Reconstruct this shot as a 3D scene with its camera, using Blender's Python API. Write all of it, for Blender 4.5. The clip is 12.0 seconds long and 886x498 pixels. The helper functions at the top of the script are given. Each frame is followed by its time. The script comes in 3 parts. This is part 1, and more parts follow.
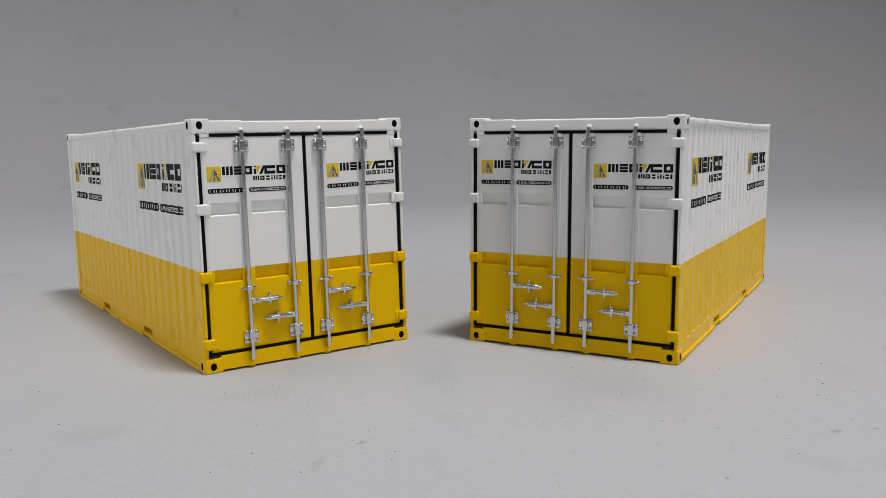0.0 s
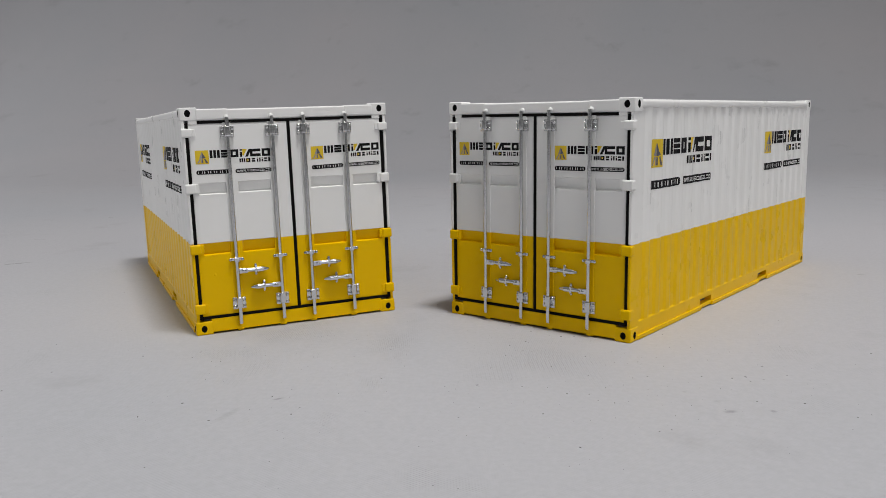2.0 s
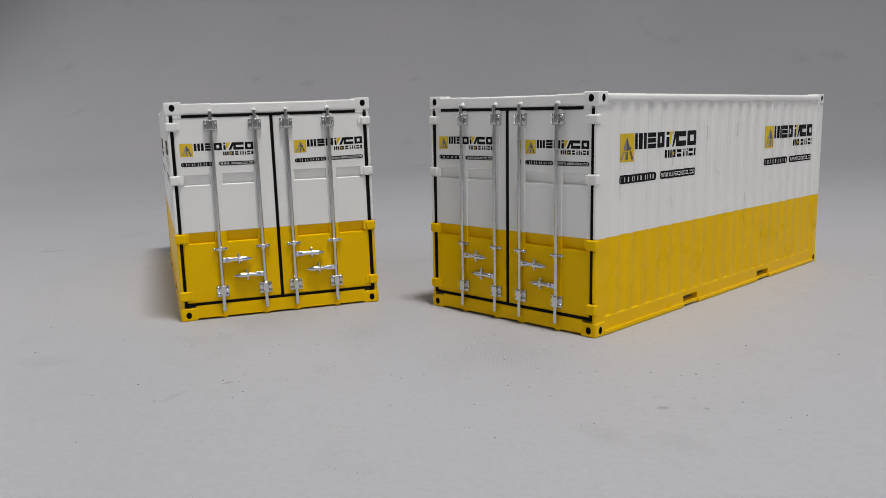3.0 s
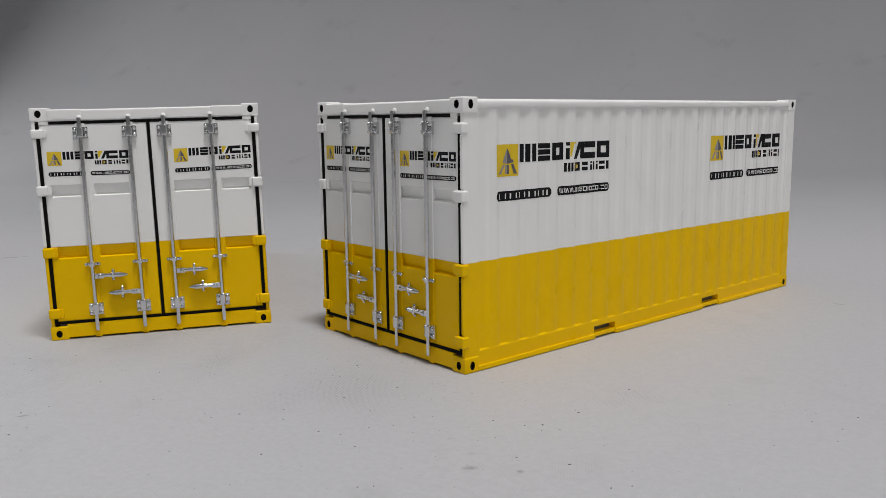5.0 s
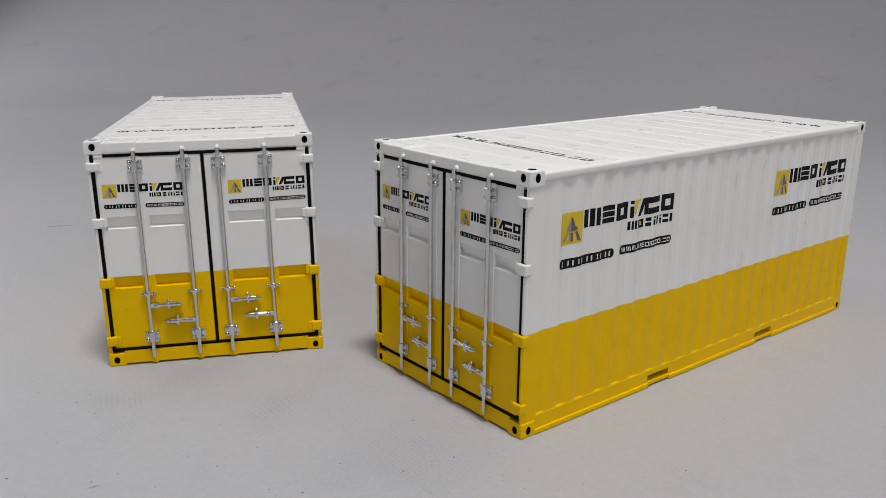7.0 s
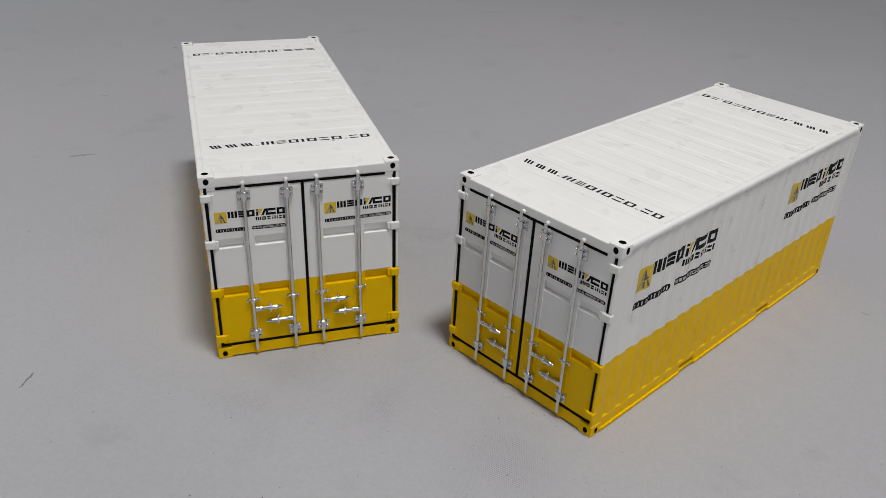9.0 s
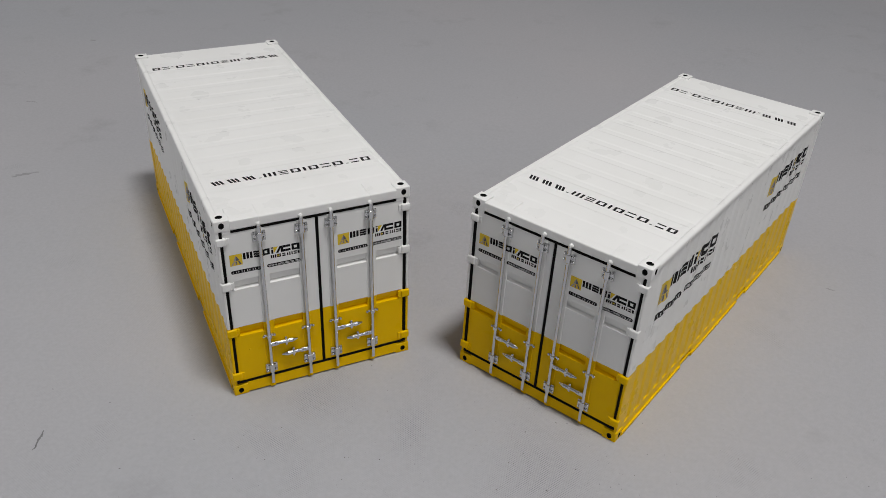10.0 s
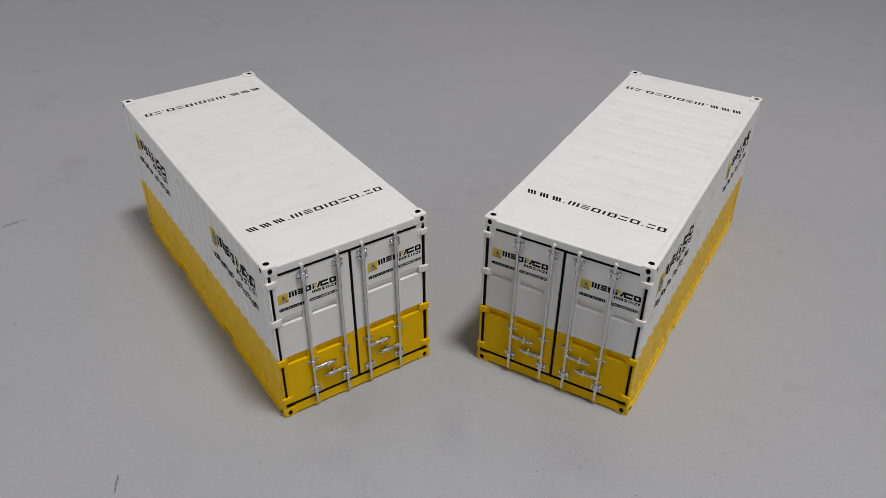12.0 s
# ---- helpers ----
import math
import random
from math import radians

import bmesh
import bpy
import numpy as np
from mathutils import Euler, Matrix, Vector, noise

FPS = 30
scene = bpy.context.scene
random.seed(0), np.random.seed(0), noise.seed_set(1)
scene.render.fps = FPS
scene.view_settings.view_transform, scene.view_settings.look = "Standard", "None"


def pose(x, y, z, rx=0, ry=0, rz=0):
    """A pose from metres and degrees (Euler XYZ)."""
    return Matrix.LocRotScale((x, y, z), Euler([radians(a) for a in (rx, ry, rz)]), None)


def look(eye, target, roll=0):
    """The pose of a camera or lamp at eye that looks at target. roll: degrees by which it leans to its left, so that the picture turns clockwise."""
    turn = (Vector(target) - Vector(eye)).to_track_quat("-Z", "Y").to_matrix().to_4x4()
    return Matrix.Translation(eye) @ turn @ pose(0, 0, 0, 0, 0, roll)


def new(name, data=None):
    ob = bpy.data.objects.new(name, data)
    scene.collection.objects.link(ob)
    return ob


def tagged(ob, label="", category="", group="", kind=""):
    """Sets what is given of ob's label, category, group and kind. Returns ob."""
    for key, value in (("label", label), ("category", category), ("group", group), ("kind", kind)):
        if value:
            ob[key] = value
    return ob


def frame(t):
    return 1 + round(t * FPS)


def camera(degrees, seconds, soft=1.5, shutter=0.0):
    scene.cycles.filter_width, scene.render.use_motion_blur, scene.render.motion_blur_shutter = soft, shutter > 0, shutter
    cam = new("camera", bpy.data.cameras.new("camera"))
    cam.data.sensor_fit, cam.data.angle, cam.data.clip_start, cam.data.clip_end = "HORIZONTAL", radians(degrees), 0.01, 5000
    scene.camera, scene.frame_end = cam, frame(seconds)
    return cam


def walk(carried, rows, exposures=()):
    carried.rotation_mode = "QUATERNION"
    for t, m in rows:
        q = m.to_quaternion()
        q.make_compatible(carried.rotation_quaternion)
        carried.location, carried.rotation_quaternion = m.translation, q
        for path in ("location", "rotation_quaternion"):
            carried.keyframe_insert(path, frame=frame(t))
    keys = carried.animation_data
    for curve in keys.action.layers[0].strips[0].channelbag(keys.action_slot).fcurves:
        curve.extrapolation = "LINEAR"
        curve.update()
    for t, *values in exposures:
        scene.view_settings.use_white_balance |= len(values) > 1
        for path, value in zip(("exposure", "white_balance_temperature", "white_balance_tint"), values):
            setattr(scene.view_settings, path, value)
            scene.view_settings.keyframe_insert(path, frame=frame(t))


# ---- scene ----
cam = camera(55.98, 12.0, 0.6)
# seconds; eye in metres; yaw, pitch and roll in degrees
PATH = [
    (0, -0.00877, 0.00654, 0.04675, -2.103, -7.238, -0.893),
    (0.5, 0.00199, 0.00531, 0.04702, -0.976, -7.450, -0.898),
    (1, 0.00819, 0.00217, 0.04757, 1.694, -7.924, -1.083),
    (1.5, 0.01745, -0.00077, 0.04763, 5.226, -8.556, -1.361),
    (2, 0.03195, -0.00249, 0.04816, 8.305, -8.805, -1.500),
    (2.5, 0.04486, -0.00288, 0.04770, 11.037, -8.919, -1.558),
    (4.3, 0.08119, 0.01768, 0.04694, 17.697, -8.874, -1.339),
    (4.5, 0.08604, 0.02120, 0.04673, 18.047, -8.719, -1.331),
    (5, 0.09124, 0.02862, 0.04706, 18.621, -8.577, -1.303),
    (5.5, 0.09515, 0.03631, 0.04693, 19.157, -8.322, -1.261),
    (6, 0.09078, 0.03881, 0.05798, 19.737, -8.401, -0.940),
    (6.5, 0.08476, 0.03643, 0.06739, 20.129, -11.495, -0.528),
    (7, 0.08243, 0.03436, 0.07752, 20.458, -15.445, -0.093),
    (7.5, 0.07206, 0.02970, 0.09383, 20.032, -19.198, 0.585),
    (7.7, 0.06834, 0.02752, 0.09997, 19.754, -21.105, 0.794),
    (9.3, 0.04073, 0.01601, 0.13952, 10.889, -29.858, 3.362),
    (9.5, 0.03496, 0.01730, 0.14251, 8.413, -30.470, 3.800),
    (10, 0.01606, 0.01824, 0.14950, 5.656, -31.980, 2.885),
    (10.5, 0.00896, 0.01593, 0.16135, 3.425, -32.511, 2.100),
    (11, -0.00034, 0.01114, 0.16917, 1.297, -33.247, 1.304),
    (11.5, -0.00944, 0.00616, 0.17318, -0.277, -33.663, 0.819),
    (12, -0.01145, 0.00447, 0.17403, -1.467, -34.279, 0.497),
]
walk(cam, [(t, Matrix.Translation((x, y, z)) @ pose(0, 0, 0, 0, 0, yaw) @ pose(0, 0, 0, 90 + pitch, 0, 0) @ pose(0, 0, 0, 0, 0, roll))
           for t, x, y, z, yaw, pitch, roll in PATH],
     [(0.0, -0.05), (2.5, -0.13), (5.5, -0.18), (6.5, -0.21), (7.5, -0.31), (9.5, -0.48), (12.0, -0.565)])

# ---- light: one broad soft lamp overhead, towards the right, and a dim pale room ----
world = bpy.data.worlds.new("room_light")
scene.world = world
world.use_nodes = True
wn = world.node_tree
wc = wn.nodes.new("ShaderNodeTexCoord")
ws = wn.nodes.new("ShaderNodeSeparateXYZ")
wr = wn.nodes.new("ShaderNodeValToRGB")
wn.links.new(wc.outputs["Generated"], ws.inputs["Vector"])
wn.links.new(ws.outputs["Z"], wr.inputs["Fac"])
wr.color_ramp.elements[0].position, wr.color_ramp.elements[0].color = 0.0, (0.565, 0.565, 0.565, 1)
wr.color_ramp.elements[1].position, wr.color_ramp.elements[1].color = 0.9, (0.97, 0.965, 0.965, 1)
wn.links.new(wr.outputs["Color"], wn.nodes["Background"].inputs["Color"])
wn.nodes["Background"].inputs["Strength"].default_value = 0.255


def soft_lamp(name, eye, target, size, size_y, energy, color, spread=180):
    data = bpy.data.lights.new(name, "AREA")
    data.shape, data.size, data.size_y = "RECTANGLE", size, size_y
    data.energy, data.color, data.spread = energy, color, radians(spread)
    ob = new(name, data)
    ob.matrix_world = look(eye, target)
    return ob


soft_lamp("ceiling_lamp", (0.32, -0.06, 1.68), (0.08, 0.16, 0.0), 0.30, 0.22, 4.15, (1.0, 0.985, 0.965), 74)
soft_lamp("room_lamp", (0.85, -0.56, 0.85), (0.0, 0.20, 0.02), 0.6, 0.5, 2.35, (1.0, 0.96, 0.935))
# unseen fill added low at the left to brighten the first container's side
soft_lamp("left_fill", (-0.95, 0.42, 0.34), (-0.08, 0.36, 0.02), 0.8, 0.4, 3.2, (0.985, 0.98, 0.975))

# ---- materials ----
MM = 0.001


def material(name, rough, metal=0.0, coat=0.0, spec=0.5):
    mat = bpy.data.materials.new(name)
    mat.use_nodes = True
    bsdf = mat.node_tree.nodes["Principled BSDF"]
    bsdf.inputs["Roughness"].default_value = rough
    bsdf.inputs["Metallic"].default_value = metal
    bsdf.inputs["Coat Weight"].default_value = coat
    bsdf.inputs["Coat Roughness"].default_value = 0.09
    bsdf.inputs["Specular IOR Level"].default_value = spec
    return mat, mat.node_tree.nodes, mat.node_tree.links, bsdf


def noise_node(nodes, links, coord, scale, detail=3.0, rough=0.55):
    n = nodes.new("ShaderNodeTexNoise")
    n.inputs["Scale"].default_value, n.inputs["Detail"].default_value, n.inputs["Roughness"].default_value = scale, detail, rough
    links.new(coord, n.inputs["Vector"])
    return n


def ramp_node(nodes, links, fac, stops):
    r = nodes.new("ShaderNodeValToRGB")
    while len(r.color_ramp.elements) < len(stops):
        r.color_ramp.elements.new(0.5)
    for e, (p, c) in zip(r.color_ramp.elements, stops):
        e.position, e.color = p, (*c, 1)
    links.new(fac, r.inputs["Fac"])
    return r


def bump_node(nodes, links, height, strength, distance, bsdf):
    b = nodes.new("ShaderNodeBump")
    b.inputs["Strength"].default_value, b.inputs["Distance"].default_value = strength, distance
    links.new(height, b.inputs["Height"])
    links.new(b.outputs["Normal"], bsdf.inputs["Normal"])


def mix_node(nodes, links, fac, a, b, blend="MIX"):
    m = nodes.new("ShaderNodeMix")
    m.data_type, m.blend_type = "RGBA", blend
    for sock, v in ((m.inputs["Factor"], fac), (m.inputs["A"], a), (m.inputs["B"], b)):
        if isinstance(v, (float, int)):
            sock.default_value = v
        elif isinstance(v, tuple):
            sock.default_value = (*v, 1)
        else:
            links.new(v, sock)
    return m.outputs["Result"]


def paint_material():
    """White enamel above, yellow enamel below a slightly uneven masking line."""
    mat, nodes, links, bsdf = material("two_tone_enamel", 0.3, 0.0, 0.1, 0.06)
    coord = nodes.new("ShaderNodeTexCoord").outputs["Object"]
    sep = nodes.new("ShaderNodeSeparateXYZ")
    links.new(coord, sep.inputs["Vector"])
    wob = noise_node(nodes, links, coord, 260.0, 2.0)
    add = nodes.new("ShaderNodeMath")
    add.operation = "MULTIPLY_ADD"
    links.new(wob.outputs["Fac"], add.inputs[0])
    add.inputs[1].default_value = 0.00028
    links.new(sep.outputs["Z"], add.inputs[2])
    step = nodes.new("ShaderNodeMapRange")
    step.inputs["From Min"].default_value, step.inputs["From Max"].default_value = 0.02130, 0.02145
    links.new(add.outputs[0], step.inputs["Value"])
    mottle = noise_node(nodes, links, coord, 45.0, 4.0)
    yellow = ramp_node(nodes, links, mottle.outputs["Fac"], [(0.3, (0.825, 0.503, 0.0)), (0.7, (0.855, 0.523, 0.0))])
    white = ramp_node(nodes, links, mottle.outputs["Fac"], [(0.3, (0.815, 0.815, 0.805)), (0.7, (0.85, 0.85, 0.845))])
    links.new(mix_node(nodes, links, step.outputs["Result"], yellow.outputs["Color"], white.outputs["Color"]), bsdf.inputs["Base Color"])
    peel = noise_node(nodes, links, coord, 1400.0, 2.0)
    bump_node(nodes, links, peel.outputs["Fac"], 0.06, 0.00008, bsdf)
    rr = ramp_node(nodes, links, noise_node(nodes, links, coord, 120.0, 3.0).outputs["Fac"], [(0.3, (0.27,) * 3), (0.7, (0.29,) * 3)])
    links.new(rr.outputs["Color"], bsdf.inputs["Roughness"])
    return mat


def plain_material(name, dark, light, rough, metal=0.0, scale=200.0, grain=0.15, spec=0.5):
    mat, nodes, links, bsdf = material(name, rough, metal, 0.0, spec)
    coord = nodes.new("ShaderNodeTexCoord").outputs["Object"]
    n = noise_node(nodes, links, coord, scale, 4.0)
    links.new(ramp_node(nodes, links, n.outputs["Fac"], [(0.3, dark), (0.7, light)]).outputs["Color"], bsdf.inputs["Base Color"])
    bump_node(nodes, links, noise_node(nodes, links, coord, 1800.0, 2.0).outputs["Fac"], grain, 0.00008, bsdf)
    return mat


# soft grey smudges on the sheet: place, length and width in metres, turn in degrees, depth of the grey
SMUDGES = [
    (-0.0173, 0.1315, 0.0030, 0.0014, 38, 0.42), (-0.0232, 0.1235, 0.0090, 0.0024, 78, 0.16),
    (0.0590, 0.1338, 0.0030, 0.0020, 15, 0.38), (0.0660, 0.1346, 0.0015, 0.0019, 10, 0.36),
    (0.0683, 0.1516, 0.0007, 0.0008, 0, 0.45), (0.0529, 0.1432, 0.0016, 0.0012, 20, 0.16), (0.0580, 0.1388, 0.0026, 0.0018, 15, 0.12),
]


def sheet_material():
    """Matt grey vinyl sheet: soft mottling, faint smudges, fine weave, scattered grit."""
    mat, nodes, links, bsdf = material("grey_vinyl_sheet", 0.55)
    coord = nodes.new("ShaderNodeTexCoord").outputs["Object"]
    big = noise_node(nodes, links, coord, 3.2, 3.0)
    base = ramp_node(nodes, links, big.outputs["Fac"], [(0.30, (0.377, 0.386, 0.413)), (0.70, (0.429, 0.416, 0.434))])
    smudge = noise_node(nodes, links, coord, 26.0, 6.0, 0.62)
    sm = ramp_node(nodes, links, smudge.outputs["Fac"], [(0.60, (1.0, 1.0, 1.0)), (0.80, (0.80, 0.79, 0.79))])
    col = mix_node(nodes, links, 1.0, base.outputs["Color"], sm.outputs["Color"], "MULTIPLY")
    fine = noise_node(nodes, links, coord, 900.0, 3.0)
    fn = ramp_node(nodes, links, fine.outputs["Fac"], [(0.25, (0.94,) * 3), (0.75, (1.04,) * 3)])
    col = mix_node(nodes, links, 1.0, col, fn.outputs["Color"], "MULTIPLY")
    weave = nodes.new("ShaderNodeTexVoronoi")
    weave.inputs["Scale"].default_value = 1700.0
    weave.inputs["Randomness"].default_value = 0.08
    skew = nodes.new("ShaderNodeMapping")
    skew.inputs["Rotation"].default_value = (0.0, 0.0, radians(38))
    skew.inputs["Scale"].default_value = (1.0, 1.3, 1.0)
    links.new(coord, skew.inputs["Vector"])
    links.new(skew.outputs["Vector"], weave.inputs["Vector"])
    pit = ramp_node(nodes, links, weave.outputs["Distance"], [(0.12, (0.56,) * 3), (0.34, (1.0,) * 3)])
    rubbed = nodes.new("ShaderNodeMapping")
    rubbed.inputs["Location"].default_value, rubbed.inputs["Scale"].default_value = (-0.08, -4.95, 0.0), (10.0, 30.0, 12.0)
    links.new(coord, rubbed.inputs["Vector"])
    blot = nodes.new("ShaderNodeTexGradient")
    blot.gradient_type = "SPHERICAL"
    links.new(rubbed.outputs["Vector"], blot.inputs["Vector"])
    both = nodes.new("ShaderNodeMath")
    both.operation = "MULTIPLY_ADD"
    links.new(blot.outputs["Fac"], both.inputs[0])
    both.inputs[1].default_value = 0.33
    links.new(noise_node(nodes, links, coord, 55.0, 4.0).outputs["Fac"], both.inputs[2])
    worn = ramp_node(nodes, links, both.outputs[0], [(0.56, (0.0,) * 3), (0.78, (1.0,) * 3)])
    col = mix_node(nodes, links, worn.outputs["Color"], col, mix_node(nodes, links, 1.0, col, pit.outputs["Color"], "MULTIPLY"))
    rough_edge = noise_node(nodes, links, coord, 1300.0, 3.0, 0.6)
    for x, y, long, wide, turn, dark in SMUDGES:
        at = nodes.new("ShaderNodeMapping")
        at.vector_type = "TEXTURE"
        at.inputs["Location"].default_value = (x, y, 0.0)
        at.inputs["Rotation"].default_value = (0.0, 0.0, radians(turn))
        at.inputs["Scale"].default_value = (long / 2, wide / 2, 0.01)
        links.new(coord, at.inputs["Vector"])
        spot = nodes.new("ShaderNodeTexGradient")
        spot.gradient_type = "SPHERICAL"
        links.new(at.outputs["Vector"], spot.inputs["Vector"])
        uneven = nodes.new("ShaderNodeMath")
        uneven.operation = "MULTIPLY"
        links.new(spot.outputs["Fac"], uneven.inputs[0])
        links.new(rough_edge.outputs["Fac"], uneven.inputs[1])
        grime = ramp_node(nodes, links, uneven.outputs[0], [(0.04, (1.0,) * 3), (0.42, (1 - dark,) * 3)])
        col = mix_node(nodes, links, 1.0, col, grime.outputs["Color"], "MULTIPLY")
    links.new(col, bsdf.inputs["Base Color"])
    bump_node(nodes, links, weave.outputs["Distance"], 0.16, 0.0002, bsdf)
    return mat


PAINT = paint_material()
BLACK = plain_material("black_seal_paint", (0.004, 0.0035, 0.0035), (0.008, 0.007, 0.007), 0.7, spec=0.06)
SILVER = plain_material("silver_paint", (0.64, 0.645, 0.65), (0.68, 0.685, 0.69), 0.14, 1.0, 300.0, 0.04)
HOLE = plain_material("dark_recess", (0.006, 0.006, 0.006), (0.012, 0.012, 0.012), 0.8, spec=0.1)
POCKET = plain_material("grey_recess", (0.10, 0.10, 0.10), (0.16, 0.16, 0.16), 0.7)
INK = plain_material("black_print", (0.007, 0.007, 0.008), (0.014, 0.014, 0.015), 0.6, spec=0.1)
INK_YELLOW = plain_material("yellow_print", (0.72, 0.50, 0.012), (0.78, 0.55, 0.02), 0.45)
INK_GREY = plain_material("grey_print", (0.09, 0.085, 0.10), (0.13, 0.12, 0.14), 0.4)
INK_PALE = plain_material("pale_grey_print", (0.26, 0.25, 0.26), (0.36, 0.35, 0.36), 0.4)
INK_WHITE = plain_material("white_print", (0.70, 0.70, 0.70), (0.78, 0.78, 0.78), 0.45)
SHEET = sheet_material()
GRIT = plain_material("dark_grit", (0.09, 0.088, 0.086), (0.20, 0.196, 0.192), 0.8)
SCRATCH = plain_material("dark_scratch", (0.13, 0.13, 0.132), (0.19, 0.19, 0.192), 0.75)
SMUDGE = plain_material("scuff_mark", (0.27, 0.27, 0.275), (0.33, 0.33, 0.335), 0.7)

# ---- the sheet: flat under the containers, sweeping up behind them ----


def ground_height(x, y):
    """Hardly uneven: a slight crest runs between the containers, and the sheet falls away from it to both sides."""
    left = 0.00128 + 0.01112 * x - 0.00175 * y
    right = 0.00006 - 0.01112 * x + 0.00175 * y
    k = min(1.0, max(0.0, (x + 0.011) / 0.015))
    k = k * k * (3 - 2 * k)
    far = max(0.0, min(1.0, (abs(x) - 0.13) / 0.35), min(1.0, (y - 0.32) / 0.3), min(1.0, (0.12 - y) / 0.3))
    return (left * (1 - k) + right * k) * (1 - far) - 0.0008 * far


def build_sheet():
    xs = sorted(set([round(-1.7 + 0.1 * i, 4) for i in range(35)] + [round(-0.25 + 0.0125 * i, 4) for i in range(41)]))
    ys = [-0.9 + 0.1 * i for i in range(9)] + [0.0 + 0.02 * i for i in range(36)]
    bend, radius = 0.70, 0.45
    profile = [(y, 0.0) for y in ys]
    for i in range(1, 25):
        a = radians(86) * i / 24
        profile.append((bend + radius * math.sin(a), radius * (1 - math.cos(a))))
    py, pz = profile[-1]
    for i in range(1, 13):
        profile.append((py + 0.007 * i, pz + 0.1 * i))
    verts, faces = [], []
    for y, z in profile:
        fade = max(0.0, 1 - z / 0.05) if y < bend else 0.0
        for x in xs:
            lift = ground_height(x, y) * max(0.0, min(1.0, (bend - y) / 0.1)) if y < bend else 0.0
            crease = 0.0012 * noise.noise(Vector((x * 5, y * 5 + z * 5, 3.7))) * min(1.0, max(0.0, (y - 0.38) / 0.1))
            verts.append((x, y - (crease if z > 0.1 else 0), z + lift + (crease if z <= 0.1 else 0)))
    n = len(xs)
    for j in range(len(profile) - 1):
        for i in range(n - 1):
            faces.append((j * n + i, j * n + i + 1, (j + 1) * n + i + 1, (j + 1) * n + i))
    me = bpy.data.meshes.new("backdrop")
    me.from_pydata(verts, [], faces)
    me.polygons.foreach_set("use_smooth", [True] * len(faces))
    me.materials.append(SHEET)
    ob = new("backdrop", me)
    return tagged(ob, "matt grey vinyl sheet curving up into a backdrop", "backdrop", kind="structure")


build_sheet()

# ---- building blocks, in millimetres ----


def weigh_normals(me):
    """Flat faces stay flat beside rounded edges: normals weighted by face area, split where two faces meet at more than 38 degrees."""
    limit = math.cos(radians(38))
    at_vert = [[] for _ in me.vertices]
    for p in me.polygons:
        n = (p.normal.copy(), p.area)
        for v in p.vertices:
            at_vert[v].append(n)
    normals = []
    for p in me.polygons:
        for v in p.vertices:
            total = Vector((0, 0, 0))
            for n, area in at_vert[v]:
                if n.dot(p.normal) > limit:
                    total += n * area
            normals.append(total.normalized() if total.length > 0 else p.normal)
    me.normals_split_custom_set(normals)


def part(name, bm, mats, parent, label="", smooth=True):
    for v in bm.verts:
        v.co *= MM
    bmesh.ops.recalc_face_normals(bm, faces=bm.faces)
    me = bpy.data.meshes.new(name)
    bm.to_mesh(me)
    bm.free()
    for m in (mats if isinstance(mats, (list, tuple)) else [mats]):
        me.materials.append(m)
    if smooth:
        me.polygons.foreach_set("use_smooth", [True] * len(me.polygons))
        weigh_normals(me)
    ob = new(name, me)
    ob.parent = parent
    return tagged(ob, label) if label else ob


def box(bm, x0, x1, y0, y1, z0, z1, bevel=0.0, segments=2):
    made = bmesh.ops.create_cube(bm, size=1.0)
    for v in made["verts"]:
        v.co = Vector(((x0 + x1) / 2 + v.co.x * (x1 - x0), (y0 + y1) / 2 + v.co.y * (y1 - y0), (z0 + z1) / 2 + v.co.z * (z1 - z0)))
    if bevel:
        edges = list({e for v in made["verts"] for e in v.link_edges})
        bmesh.ops.bevel(bm, geom=edges, offset=bevel, segments=segments, profile=0.5, affect="EDGES", clamp_overlap=True)


def rod(bm, a, b, r, sides=14, r2=None):
    a, b = Vector(a), Vector(b)
    turn = (b - a).to_track_quat("Z", "Y").to_matrix().to_4x4()
    bmesh.ops.create_cone(bm, cap_ends=True, segments=sides, radius1=r, radius2=r if r2 is None else r2, depth=(b - a).length,
                          matrix=Matrix.Translation((a + b) / 2) @ turn)


def ball(bm, at, r, squash=(1, 1, 1)):
    bmesh.ops.create_uvsphere(bm, u_segments=10, v_segments=6, radius=r, matrix=Matrix.Translation(at) @ Matrix.Diagonal((*squash, 1)))


def quad(bm, corners, place, step=0.2):
    """A flat print of four corners (u, v), laid on a surface by place(u, v)."""
    (a, b, c, d) = [Vector(p) for p in corners]
    n = max(1, math.ceil(max((b - a).length, (c - d).length) / step))
    low = [bm.verts.new(place(*a.lerp(b, i / n))) for i in range(n + 1)]
    top = [bm.verts.new(place(*d.lerp(c, i / n))) for i in range(n + 1)]
    for i in range(n):
        bm.faces.new((low[i], low[i + 1], top[i + 1], top[i]))


def rect(bm, u0, u1, v0, v1, place, lean=0.0):
    quad(bm, ((u0 + lean, v0), (u1 + lean, v0), (u1, v1), (u0, v1)), place)


def pill(bm, u0, u1, v0, v1, place):
    r = (v1 - v0) * 0.28
    rect(bm, u0 + r, u1 - r, v0, v1, place)
    quad(bm, ((u0, v0 + r), (u0 + r, v0), (u0 + r, v1), (u0, v1 - r)), place)
    quad(bm, ((u1 - r, v0), (u1, v0 + r), (u1, v1 - r), (u1 - r, v1)), place)


